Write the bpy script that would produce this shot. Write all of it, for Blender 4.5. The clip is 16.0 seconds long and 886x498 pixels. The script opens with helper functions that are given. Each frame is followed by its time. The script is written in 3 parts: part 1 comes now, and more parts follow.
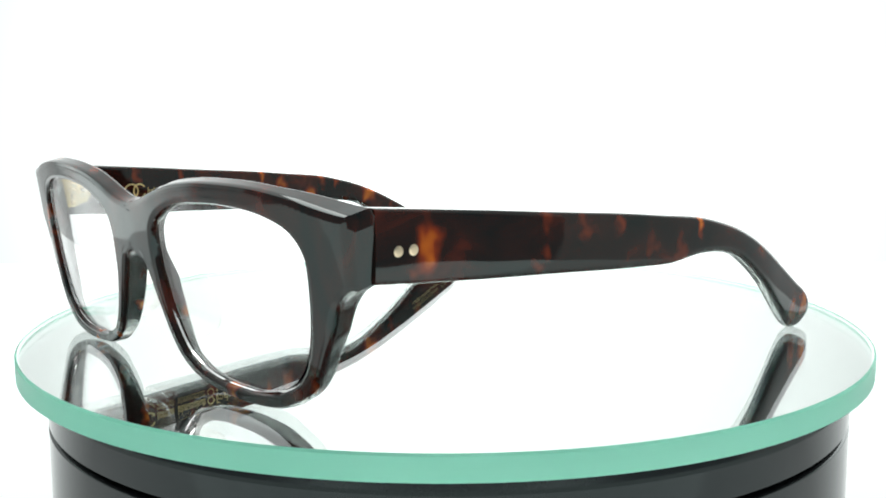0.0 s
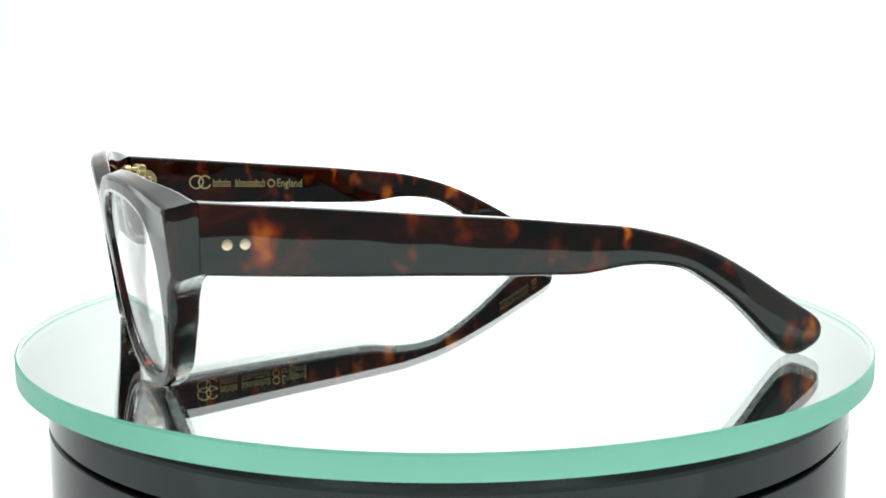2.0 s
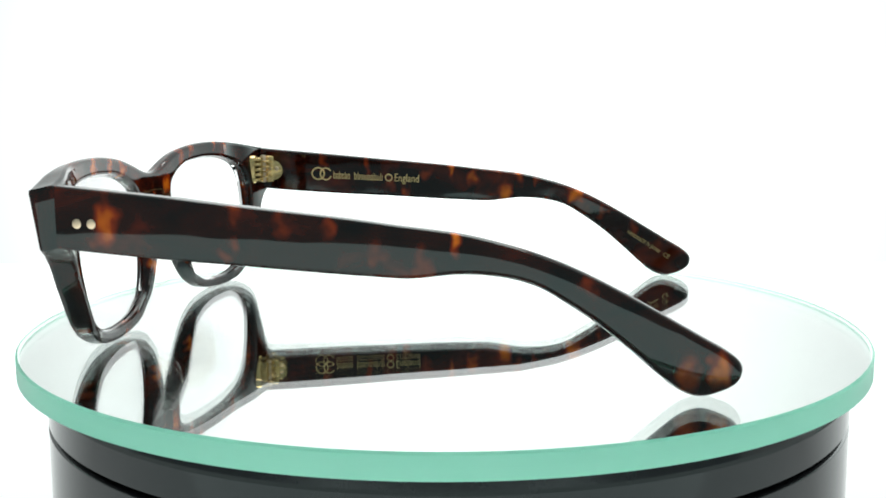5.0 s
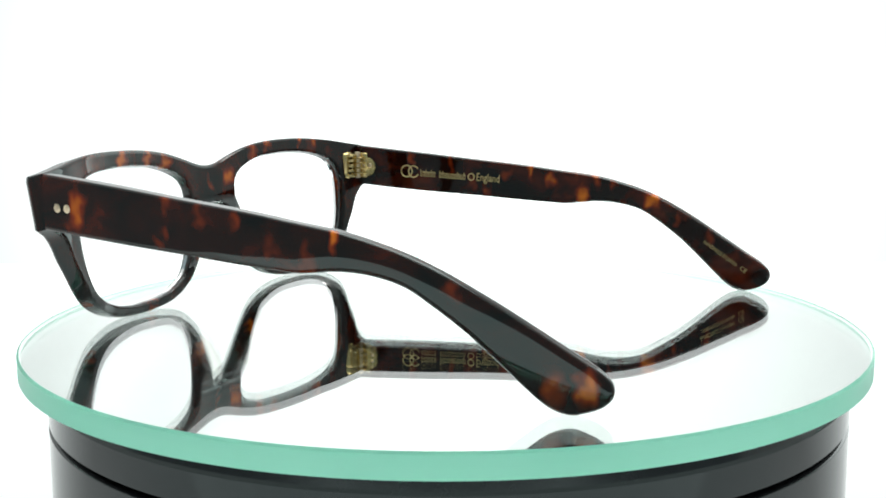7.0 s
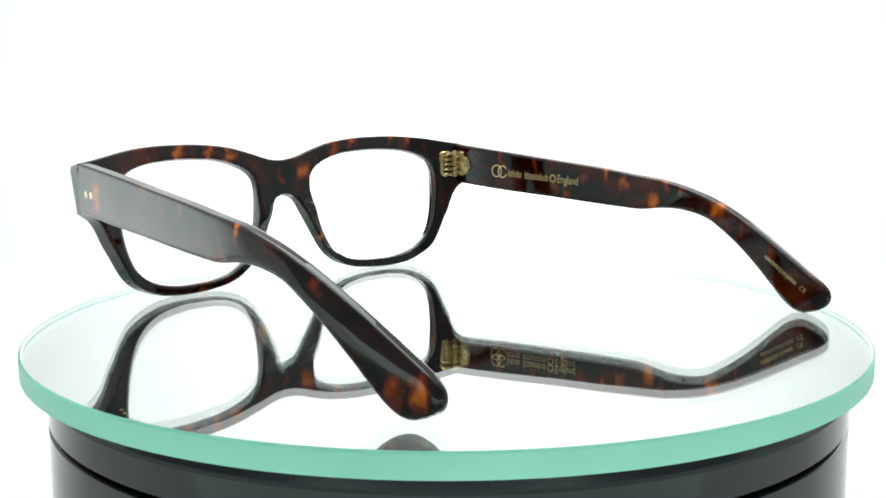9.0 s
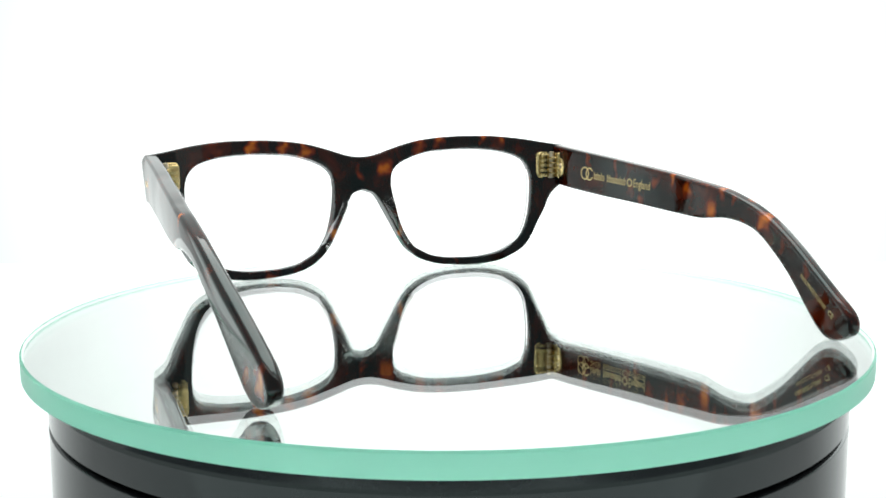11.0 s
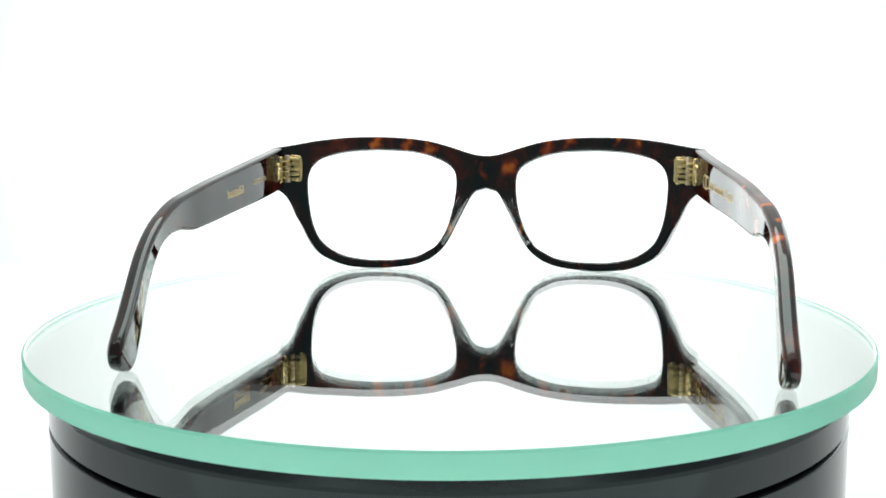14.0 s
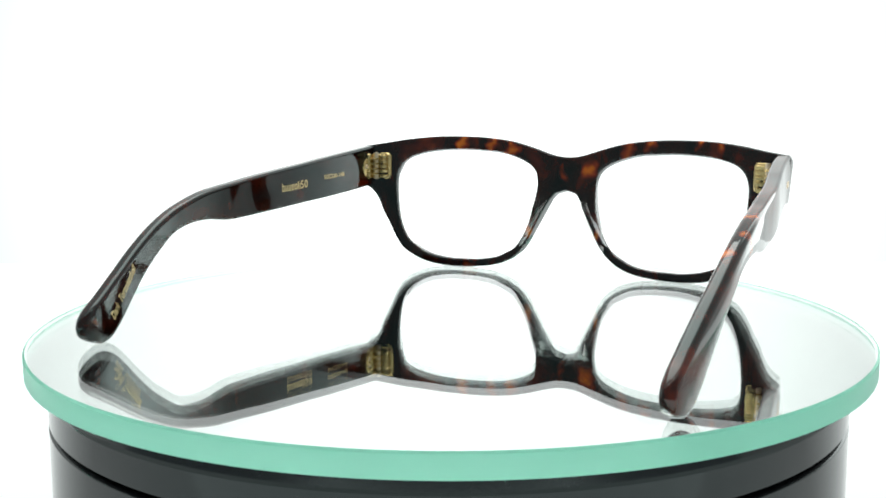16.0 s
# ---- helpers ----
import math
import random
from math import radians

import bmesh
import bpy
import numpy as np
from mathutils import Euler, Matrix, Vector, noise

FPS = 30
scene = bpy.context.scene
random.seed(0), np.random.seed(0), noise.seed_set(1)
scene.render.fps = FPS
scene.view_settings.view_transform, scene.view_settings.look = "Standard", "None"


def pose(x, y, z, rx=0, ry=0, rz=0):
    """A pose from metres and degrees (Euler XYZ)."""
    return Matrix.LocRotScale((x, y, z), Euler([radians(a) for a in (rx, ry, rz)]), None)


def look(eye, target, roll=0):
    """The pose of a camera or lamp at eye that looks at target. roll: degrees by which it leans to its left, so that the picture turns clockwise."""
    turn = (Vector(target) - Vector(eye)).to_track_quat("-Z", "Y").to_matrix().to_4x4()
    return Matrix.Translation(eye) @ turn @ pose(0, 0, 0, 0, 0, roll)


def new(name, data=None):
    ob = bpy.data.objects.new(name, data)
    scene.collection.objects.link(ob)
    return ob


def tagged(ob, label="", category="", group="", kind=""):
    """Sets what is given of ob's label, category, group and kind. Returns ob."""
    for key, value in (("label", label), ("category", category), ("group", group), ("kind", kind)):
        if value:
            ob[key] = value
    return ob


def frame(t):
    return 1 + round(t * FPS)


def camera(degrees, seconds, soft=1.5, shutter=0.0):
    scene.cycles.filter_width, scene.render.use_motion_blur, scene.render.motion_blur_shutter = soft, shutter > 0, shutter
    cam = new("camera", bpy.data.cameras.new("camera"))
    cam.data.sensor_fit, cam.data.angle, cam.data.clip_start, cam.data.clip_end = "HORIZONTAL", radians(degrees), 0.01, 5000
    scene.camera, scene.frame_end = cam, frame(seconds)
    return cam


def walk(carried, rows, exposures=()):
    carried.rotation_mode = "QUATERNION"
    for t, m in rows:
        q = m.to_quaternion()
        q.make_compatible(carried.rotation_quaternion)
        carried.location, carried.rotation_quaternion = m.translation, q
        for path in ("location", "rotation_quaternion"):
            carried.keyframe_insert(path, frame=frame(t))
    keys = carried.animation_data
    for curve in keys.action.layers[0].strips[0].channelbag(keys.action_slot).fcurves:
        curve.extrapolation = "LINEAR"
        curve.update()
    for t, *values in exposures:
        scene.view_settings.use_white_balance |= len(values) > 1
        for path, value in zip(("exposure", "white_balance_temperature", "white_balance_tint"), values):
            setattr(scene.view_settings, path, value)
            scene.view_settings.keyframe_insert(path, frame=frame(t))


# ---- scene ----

# ---- camera: on a tripod, standing still ----
EYE = (0.0, -0.27498, 0.05996)
cam = camera(44.52, 16.0, soft=1.8)
VIEW = look(EYE, (EYE[0] - 0.00452, EYE[1] + 0.98868, EYE[2] - 0.14999), -0.154)
walk(cam, [(0.0, VIEW), (16.0, VIEW)])

# turn of the platter in degrees, second by second
TURN = (130.49, 120.79, 111.05, 101.29, 91.53, 81.75, 71.96, 62.18, 52.39, 42.61, 32.84, 23.09, 13.37, 3.67, -5.99, -15.61, -25.20)

# ---- light: the white tent glows, a dim room lies behind its opening ----
TENT_GLOW = 1.42
world = bpy.data.worlds.new("dim_room")
scene.world = world
world.use_nodes = True
world.node_tree.nodes["Background"].inputs["Color"].default_value = (0.37, 0.46, 0.48, 1)
world.node_tree.nodes["Background"].inputs["Strength"].default_value = 0.64

MM = 0.001


# ---- materials ----
class Nodes:
    """Short hand for a node material."""

    def __init__(self, name):
        self.mat = bpy.data.materials.new(name)
        self.mat.use_nodes = True
        self.tree = self.mat.node_tree
        self.bsdf = self.tree.nodes["Principled BSDF"]
        self.coord = self.add("ShaderNodeTexCoord")

    def add(self, kind, **props):
        node = self.tree.nodes.new(kind)
        for key, value in props.items():
            setattr(node, key, value)
        return node

    def link(self, a, b):
        self.tree.links.new(a, b)

    def set(self, **values):
        for key, value in values.items():
            self.bsdf.inputs[key.replace("_", " ")].default_value = value
        return self

    def noise(self, scale, detail=3.0, rough=0.5, stretch=(1, 1, 1), shift=(0, 0, 0), distort=0.0):
        mapping = self.add("ShaderNodeMapping")
        mapping.inputs["Scale"].default_value = stretch
        mapping.inputs["Location"].default_value = shift
        self.link(self.coord.outputs["Object"], mapping.inputs["Vector"])
        tex = self.add("ShaderNodeTexNoise")
        tex.inputs["Scale"].default_value = scale
        tex.inputs["Detail"].default_value = detail
        tex.inputs["Roughness"].default_value = rough
        tex.inputs["Distortion"].default_value = distort
        self.link(mapping.outputs["Vector"], tex.inputs["Vector"])
        return tex.outputs["Fac"]

    def ramp(self, fac, stops):
        ramp = self.add("ShaderNodeValToRGB")
        el = ramp.color_ramp.elements
        while len(el) < len(stops):
            el.new(0.5)
        for e, (pos, col) in zip(el, stops):
            e.position, e.color = pos, (*col, 1)
        self.link(fac, ramp.inputs["Fac"])
        return ramp.outputs["Color"]

    def mix(self, fac, a, b):
        m = self.add("ShaderNodeMix", data_type="RGBA")
        for value, i in ((fac, 0), (a, 6), (b, 7)):
            if isinstance(value, (int, float)):
                m.inputs[i].default_value = value
            elif isinstance(value, tuple):
                m.inputs[i].default_value = (*value, 1)
            else:
                self.link(value, m.inputs[i])
        return m.outputs[2]

    def bump(self, height, strength, distance):
        b = self.add("ShaderNodeBump")
        b.inputs["Strength"].default_value = strength
        b.inputs["Distance"].default_value = distance
        self.link(height, b.inputs["Height"])
        self.link(b.outputs["Normal"], self.bsdf.inputs["Normal"])


def tortoise(name, shift, stretch=(1, 1, 0.55), flecks=(), warmth=0.0):
    """Dark tortoiseshell acetate: near-black brown with soft red-brown and amber flecks."""
    n = Nodes(name)
    n.set(Roughness=0.03, IOR=1.49, Specular_Tint=(0.72, 0.98, 0.96, 1.0))
    big = n.noise(105, 3.0, 0.55, stretch, shift, 0.6)
    small = n.noise(140, 2.5, 0.55, stretch, (shift[0] + 3.1, shift[1], shift[2]), 0.25)
    red = n.ramp(big, [(0.36 - warmth, (0.0045, 0.0011, 0.0008)), (0.54 - warmth, (0.022, 0.0026, 0.0010)), (0.74 - warmth, (0.105, 0.0100, 0.0012))])
    amber_mask = n.ramp(small, [(0.62, (0, 0, 0)), (0.82, (0.35, 0.35, 0.35))])
    both = n.ramp(big, [(0.43, (0, 0, 0)), (0.58, (1, 1, 1))])
    mask = n.add("ShaderNodeMath", operation="MULTIPLY")
    n.link(amber_mask, mask.inputs[0])
    n.link(both, mask.inputs[1])
    # the marked flecks of this sheet: centre and radius in millimetres, with ragged edges
    wobble = n.add("ShaderNodeTexNoise")
    wobble.inputs["Scale"].default_value = 190
    wobble.inputs["Detail"].default_value = 1.6
    n.link(n.coord.outputs["Object"], wobble.inputs["Vector"])
    ragged = n.add("ShaderNodeVectorMath", operation="MULTIPLY_ADD")
    n.link(wobble.outputs["Color"], ragged.inputs[0])
    ragged.inputs[1].default_value = (0.0080, 0.0080, 0.0080)
    shifted = n.add("ShaderNodeVectorMath", operation="ADD")
    shifted.inputs[1].default_value = (-0.0040, -0.0040, -0.0040)
    n.link(n.coord.outputs["Object"], shifted.inputs[0])
    n.link(shifted.outputs[0], ragged.inputs[2])
    # the sheet's layers run upright, so that a fleck is taller than wide
    drawn = n.add("ShaderNodeVectorMath", operation="MULTIPLY")
    drawn.inputs[1].default_value = (1.0, 1.0, 0.6)
    n.link(ragged.outputs[0], drawn.inputs[0])
    total = mask.outputs[0]
    for x, y, z, r, level in flecks:
        gap = n.add("ShaderNodeVectorMath", operation="DISTANCE")
        n.link(drawn.outputs[0], gap.inputs[0])
        gap.inputs[1].default_value = (x * MM, y * MM, z * 0.6 * MM)
        fade = n.add("ShaderNodeMapRange", interpolation_type="SMOOTHERSTEP")
        for key, value in (("From Min", 0.0), ("From Max", r * 0.86 * MM), ("To Min", level), ("To Max", 0.0)):
            fade.inputs[key].default_value = value
        n.link(gap.outputs["Value"], fade.inputs["Value"])
        top = n.add("ShaderNodeMath", operation="MAXIMUM")
        n.link(total, top.inputs[0])
        n.link(fade.outputs["Result"], top.inputs[1])
        total = top.outputs[0]
    warm = n.ramp(total, [(0.0, (0.03, 0.003, 0.001)), (0.5, (0.22, 0.026, 0.002)), (1.0, (0.80, 0.19, 0.008))])
    n.link(n.mix(n.ramp(total, [(0.0, (0, 0, 0)), (0.45, (1, 1, 1))]), red, warm), n.bsdf.inputs["Base Color"])
    haze = n.noise(700, 2.0)
    n.link(n.ramp(haze, [(0.3, (0.02, 0.02, 0.02)), (0.8, (0.06, 0.06, 0.06))]), n.bsdf.inputs["Roughness"])
    n.bump(n.noise(75, 1.2, 0.4, (1, 0.6, 1)), 1.0, 0.00020)
    return n.mat


def plain(name, color, rough, metal=0.0, var=0.12, scale=300, bump=0.0):
    n = Nodes(name)
    n.set(Roughness=rough, Metallic=metal)
    low, high = tuple(c * (1 - var) for c in color), tuple(min(1, c * (1 + var)) for c in color)
    n.link(n.ramp(n.noise(scale), [(0.3, low), (0.7, high)]), n.bsdf.inputs["Base Color"])
    if bump:
        n.bump(n.noise(scale * 4), bump, 0.0002)
    return n.mat


def clear(name, color, ior, rough=0.0):
    n = Nodes(name)
    n.set(Roughness=rough, IOR=ior, Transmission_Weight=1.0)
    n.bsdf.inputs["Base Color"].default_value = (*color, 1)
    return n.mat


def film(name, color):
    """A thin clear body: light passes straight, tinted, under a gloss."""
    n = Nodes(name)
    thru = n.add("ShaderNodeBsdfTransparent")
    n.link(n.ramp(n.noise(260), [(0.3, tuple(c * 0.985 for c in color)), (0.7, color)]), thru.inputs["Color"])
    gloss = n.add("ShaderNodeBsdfGlossy")
    gloss.inputs["Roughness"].default_value = 0.04
    turned = n.add("ShaderNodeLayerWeight")
    power = n.add("ShaderNodeMath", operation="POWER")
    power.inputs[1].default_value = 4.0
    n.link(turned.outputs["Facing"], power.inputs[0])
    rim = n.add("ShaderNodeMath", operation="MULTIPLY_ADD")
    rim.inputs[1].default_value, rim.inputs[2].default_value = 0.80, 0.03
    n.link(power.outputs[0], rim.inputs[0])
    mix = n.add("ShaderNodeMixShader")
    n.link(rim.outputs[0], mix.inputs["Fac"])
    n.link(thru.outputs[0], mix.inputs[1])
    n.link(gloss.outputs[0], mix.inputs[2])
    n.link(mix.outputs[0], n.tree.nodes["Material Output"].inputs["Surface"])
    n.tree.nodes.remove(n.bsdf)
    return n.mat


def glow(name, color, strength):
    mat = bpy.data.materials.new(name)
    mat.use_nodes = True
    tree = mat.node_tree
    tree.nodes.remove(tree.nodes["Principled BSDF"])
    em = tree.nodes.new("ShaderNodeEmission")
    em.inputs["Color"].default_value = (*color, 1)
    em.inputs["Strength"].default_value = strength
    tree.links.new(em.outputs[0], tree.nodes["Material Output"].inputs["Surface"])
    return mat


ACETATE = tortoise("dark_tortoise_acetate", (0.013, 0.02, 0.031), flecks=[
    (-32, 80, 41, 4.2, 0.9), (-21, 81, 41, 3.6, 0.7), (-15, 81, 39, 3.6, 0.8), (-43, 79, 40, 3.0, 0.35), (-51, 77, 36, 3.4, 0.4), (-52, 75, 7, 3.6, 0.5),
    (-28, 78, 1, 5.0, 1.0), (3, 81, 31, 3.4, 0.6), (12, 81, 33, 4.0, 0.8), (24, 81, 39, 5.0, 0.6), (32, 81, 41, 3.6, 0.7), (47, 80, 42, 4.0, 0.8),
    (53, 79, 41, 3.4, 0.7), (65, 76, 27, 4.6, 1.0), (35, 78, 1, 4.0, 0.9), (21, 79, 5, 3.4, 0.5), (-59, 75, 27, 3.2, 0.4), (-7, 77, 13, 3.6, 0.9), (15, 77, 13, 3.6, 0.9)])
ACETATE_L = tortoise("dark_tortoise_acetate_temple", (0.41, 0.12, 0.07), (1, 0.45, 1.0), [
    (-66, 61, 32, 6.0, 0.75), (-68, 34, 35, 4.0, 0.5), (-68, 34, 27, 3.6, 0.4), (-69, 23, 33, 3.6, 0.4), (-69, 14, 33, 3.4, 0.45), (-70, 3, 26, 4.0, 0.35),
    (-70, -5, 26, 4.0, 0.35), (-70, -12, 31, 3.6, 1.0), (-69, -37, 22, 3.6, 0.4), (-66, -56, 5, 5.5, 0.6), (-64, -62, 6, 5.0, 0.9), (-64, -2, 27, 4.0, 0.6)])
ACETATE_R = tortoise("dark_tortoise_acetate_temple_b", (0.83, 0.37, 0.19), (1, 0.45, 1.0), [
    (71, 60, 32, 3.5, 0.3), (74, 25, 26, 3.6, 0.6), (75, 10, 33, 3.6, 0.8), (75, -4, 33, 3.4, 0.6), (75, -8, 26, 5.0, 1.0), (75, -30, 26, 5.0, 0.9),
    (75, -18, 30, 3.6, 0.5), (74, -39, 20, 3.6, 0.5), (73, -57, 9, 5.0, 0.35), (73, 37, 34, 3.2, 0.5), (72, 51, 36, 3.0, 0.5), (78, -12, 31, 4.6, 0.8), (78, -22, 27, 4.4, 0.9), (75, 2, 30, 3.6, 0.7), (77, -34, 22, 4.0, 0.7),
    (74, 18, 32, 3.4, 0.5), (75, -48, 15, 4.0, 0.5), (73, 30, 28, 3.4, 0.4)], 0.06)
PAD = film("clear_acetate", (0.99, 0.985, 0.972))
LENS = clear("demo_lens", (0.985, 0.985, 0.99), 1.3)
GOLD = plain("brushed_pale_gold", (0.74, 0.58, 0.27), 0.26, 1.0)
SILVER = plain("polished_pin", (0.78, 0.64, 0.45), 0.42, 1.0)
FOIL = plain("gold_foil", (0.80, 0.62, 0.28), 0.35, 0.6)
GLASS = clear("plate_glass", (0.98, 0.999, 0.99), 1.5)


def ground_edge(name, color):
    """Ground glass edge: light that runs inside the plate leaves it here, tinted green."""
    n = Nodes(name)
    n.set(Roughness=0.25, IOR=1.5)
    tint = n.ramp(n.noise(40), [(0.3, tuple(c * 0.97 for c in color)), (0.7, color)])
    n.link(tint, n.bsdf.inputs["Base Color"])
    thru = n.add("ShaderNodeBsdfTranslucent")
    thru.inputs["Color"].default_value = (0.60, 1.0, 0.86, 1)
    mix = n.add("ShaderNodeMixShader")
    mix.inputs["Fac"].default_value = 0.62
    n.link(n.bsdf.outputs[0], mix.inputs[1])
    n.link(thru.outputs[0], mix.inputs[2])
    n.link(mix.outputs[0], n.tree.nodes["Material Output"].inputs["Surface"])
    return n.mat


EDGE = ground_edge("green_glass_edge", (0.25, 1.0, 0.69))
MIRROR = plain("silvered_mirror", (0.935, 0.968, 0.955), 0.0, 1.0, 0.004, 20)
BLACK = plain("gloss_black_plastic", (0.008, 0.008, 0.009), 0.09, 0.0, 0.2, 400, 0.02)
BLACK.node_tree.nodes["Principled BSDF"].inputs["Specular IOR Level"].default_value = 0.36
BLACK.node_tree.nodes["Principled BSDF"].inputs["Specular Tint"].default_value = (0.80, 0.98, 0.97, 1.0)
GROOVE = plain("matt_black_gap", (0.004, 0.004, 0.004), 0.6)
# fabric that glows by itself, in place of lamps shining on it
TENT = glow("ceiling_glow_fabric", (0.975, 1.0, 0.99), TENT_GLOW)
DIODE = glow("white_diode", (1.0, 0.98, 0.94), 16.0)


def uneven(mat, centre, axes, stops):
    """Paints cool light levels into a fabric's glow, by distance from centre along axes."""
    tree = mat.node_tree
    em = tree.nodes["Emission"]
    coord = tree.nodes.new("ShaderNodeTexCoord")
    shift = tree.nodes.new("ShaderNodeVectorMath")
    shift.operation = "SUBTRACT"
    shift.inputs[1].default_value = centre
    tree.links.new(coord.outputs["Object"], shift.inputs[0])
    flat = tree.nodes.new("ShaderNodeVectorMath")
    flat.operation = "MULTIPLY"
    flat.inputs[1].default_value = axes
    tree.links.new(shift.outputs[0], flat.inputs[0])
    size = tree.nodes.new("ShaderNodeVectorMath")
    size.operation = "LENGTH"
    tree.links.new(flat.outputs[0], size.inputs[0])
    ramp = tree.nodes.new("ShaderNodeValToRGB")
    el = ramp.color_ramp.elements
    while len(el) < len(stops):
        el.new(0.5)
    for e, (pos, level) in zip(el, stops):
        e.position, e.color = pos, (level * 0.94, level, level * 0.985, 1)
    tree.links.new(size.outputs["Value"], ramp.inputs["Fac"])
    tree.links.new(ramp.outputs["Color"], em.inputs["Color"])


# the tent's lighting is painted into its fabric's glow, surface by surface
# ceiling: falloff painted into the glow, dimmer far from the origin
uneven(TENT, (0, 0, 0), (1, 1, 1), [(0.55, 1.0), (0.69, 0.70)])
# back wall: light falloff put into the glow, strongest in the middle
BACK_GLOW = glow("back_glow_fabric", (1, 1, 1), TENT_GLOW)
uneven(BACK_GLOW, (0, 0.56, 0.01), (1, 1, 1), [(0.0, 1.9), (0.12, 1.4), (0.23, 1.0), (0.37, 0.69), (0.6, 0.66)])
# floor: shade put into the glow, dimmest at y = 0, darkening reflections
FLOOR_GLOW = glow("floor_glow_fabric", (1, 1, 1), TENT_GLOW)
uneven(FLOOR_GLOW, (0, 0, 0), (0, 1, 0), [(0.0, 0.55), (0.08, 0.75), (0.18, 1.0), (0.6, 1.2)])
# glow for the unseen front floor, added as fill for the plate's edge
FRONT_GLOW = glow("front_floor_fill_glow", (0.94, 1.0, 0.985), 1.7)
# left wall, out of view: a painted pool of light for the temples' reflections
LEFT_GLOW = glow("left_pool_glow_fabric", (1, 1, 1), TENT_GLOW)
uneven(LEFT_GLOW, (0, 0.17, 0.03), (0, 1, 0.5), [(0.05, 1.75), (0.09, 1.3), (0.14, 0.50), (0.6, 0.60)])
# right wall, out of view: painted light, dim in front, bright towards the back
RIGHT_GLOW = glow("right_ramp_glow_fabric", (1, 1, 1), TENT_GLOW)
uneven(RIGHT_GLOW, (0, 0, 0), (0, 1, 0), [(0.0, 0.42), (0.26, 0.45), (0.40, 2.0), (0.6, 2.6)])
DIFFUSER = glow("panel_diffuser", (1.0, 0.99, 0.97), 5.0)
STRIP = plain("white_strip_board", (0.75, 0.76, 0.75), 0.4)


# ---- helpers of the scene ----
def part(name, bm, material, parent=None, label="", smooth=True, sharp=35, scale=MM):
    """Links a bmesh, drawn in millimetres, as one mesh object under its thing."""
    for v in bm.verts:
        v.co *= scale
    bmesh.ops.recalc_face_normals(bm, faces=bm.faces)
    limit = radians(sharp)
    for f in bm.faces:
        f.smooth = smooth
    for e in bm.edges:
        if len(e.link_faces) == 2 and e.calc_face_angle(0) > limit:
            e.smooth = False
    me = bpy.data.meshes.new(name)
    bm.to_mesh(me)
    bm.free()
    me.materials.append(material)
    ob = new(name, me)
    ob.parent = parent
    return tagged(ob, label)


def box(bm, x0, x1, y0, y1, z0, z1, bevel=0.0, seg=2):
    m = Matrix.Translation(((x0 + x1) / 2, (y0 + y1) / 2, (z0 + z1) / 2)) @ Matrix.Diagonal((x1 - x0, y1 - y0, z1 - z0, 1))
    made = bmesh.ops.create_cube(bm, size=1, matrix=m)["verts"]
    if bevel:
        edges = list({e for v in made for e in v.link_edges})
        bmesh.ops.bevel(bm, geom=edges, offset=bevel, segments=seg, affect="EDGES", profile=0.5)
    return bm


def lathe(profile, n=192, off=(0, 0)):
    """A closed body of revolution from (radius, z) pairs."""
    bm = bmesh.new()
    rings = []
    for r, z in profile:
        if r < 1e-6:
            rings.append([bm.verts.new((off[0], off[1], z))])
        else:
            rings.append([bm.verts.new((off[0] + r * math.cos(2 * math.pi * i / n), off[1] + r * math.sin(2 * math.pi * i / n), z)) for i in range(n)])
    for a, b in zip(rings, rings[1:]):
        for i in range(n):
            j = (i + 1) % n
            loop = [a[i % len(a)], a[j % len(a)], b[j % len(b)], b[i % len(b)]]
            face = []
            for v in loop:
                if v not in face:
                    face.append(v)
            if len(face) > 2:
                bm.faces.new(face)
    return bm


def spline(pts, steps=8, closed=False):
    """Catmull-Rom through 2D points."""
    out, n = [], len(pts)
    for i in range(n if closed else n - 1):
        p = [np.array(pts[(i + k) % n] if closed else pts[min(max(i + k, 0), n - 1)], float) for k in (-1, 0, 1, 2)]
        for s in range(steps):
            t = s / steps
            out.append(0.5 * (2 * p[1] + (p[2] - p[0]) * t + (2 * p[0] - 5 * p[1] + 4 * p[2] - p[3]) * t * t + (3 * p[1] - p[0] - 3 * p[2] + p[3]) * t ** 3))
    if not closed:
        out.append(np.array(pts[-1], float))
    return np.array(out)


def cast(poly, centre, angles):
    """Where rays from centre leave a closed polygon."""
    out = []
    a, b = poly, np.roll(poly, -1, 0)
    for th in angles:
        d = np.array((math.cos(th), math.sin(th)))
        e, w = b - a, a - centre
        den = d[0] * e[:, 1] - d[1] * e[:, 0]
        den = np.where(np.abs(den) < 1e-12, 1e-12, den)
        s = (w[:, 0] * e[:, 1] - w[:, 1] * e[:, 0]) / den
        u = (w[:, 0] * d[1] - w[:, 1] * d[0]) / den
        good = (s > 0) & (u >= -1e-9) & (u <= 1 + 1e-9)
        out.append(centre + d * s[good].max())
    return np.array(out)


def normals(loop):
    """Outward normals of a counter-clockwise loop."""
    t = np.roll(loop, -1, 0) - np.roll(loop, 1, 0)
    t /= np.linalg.norm(t, axis=1)[:, None] + 1e-12
    return np.stack([t[:, 1], -t[:, 0]], 1)


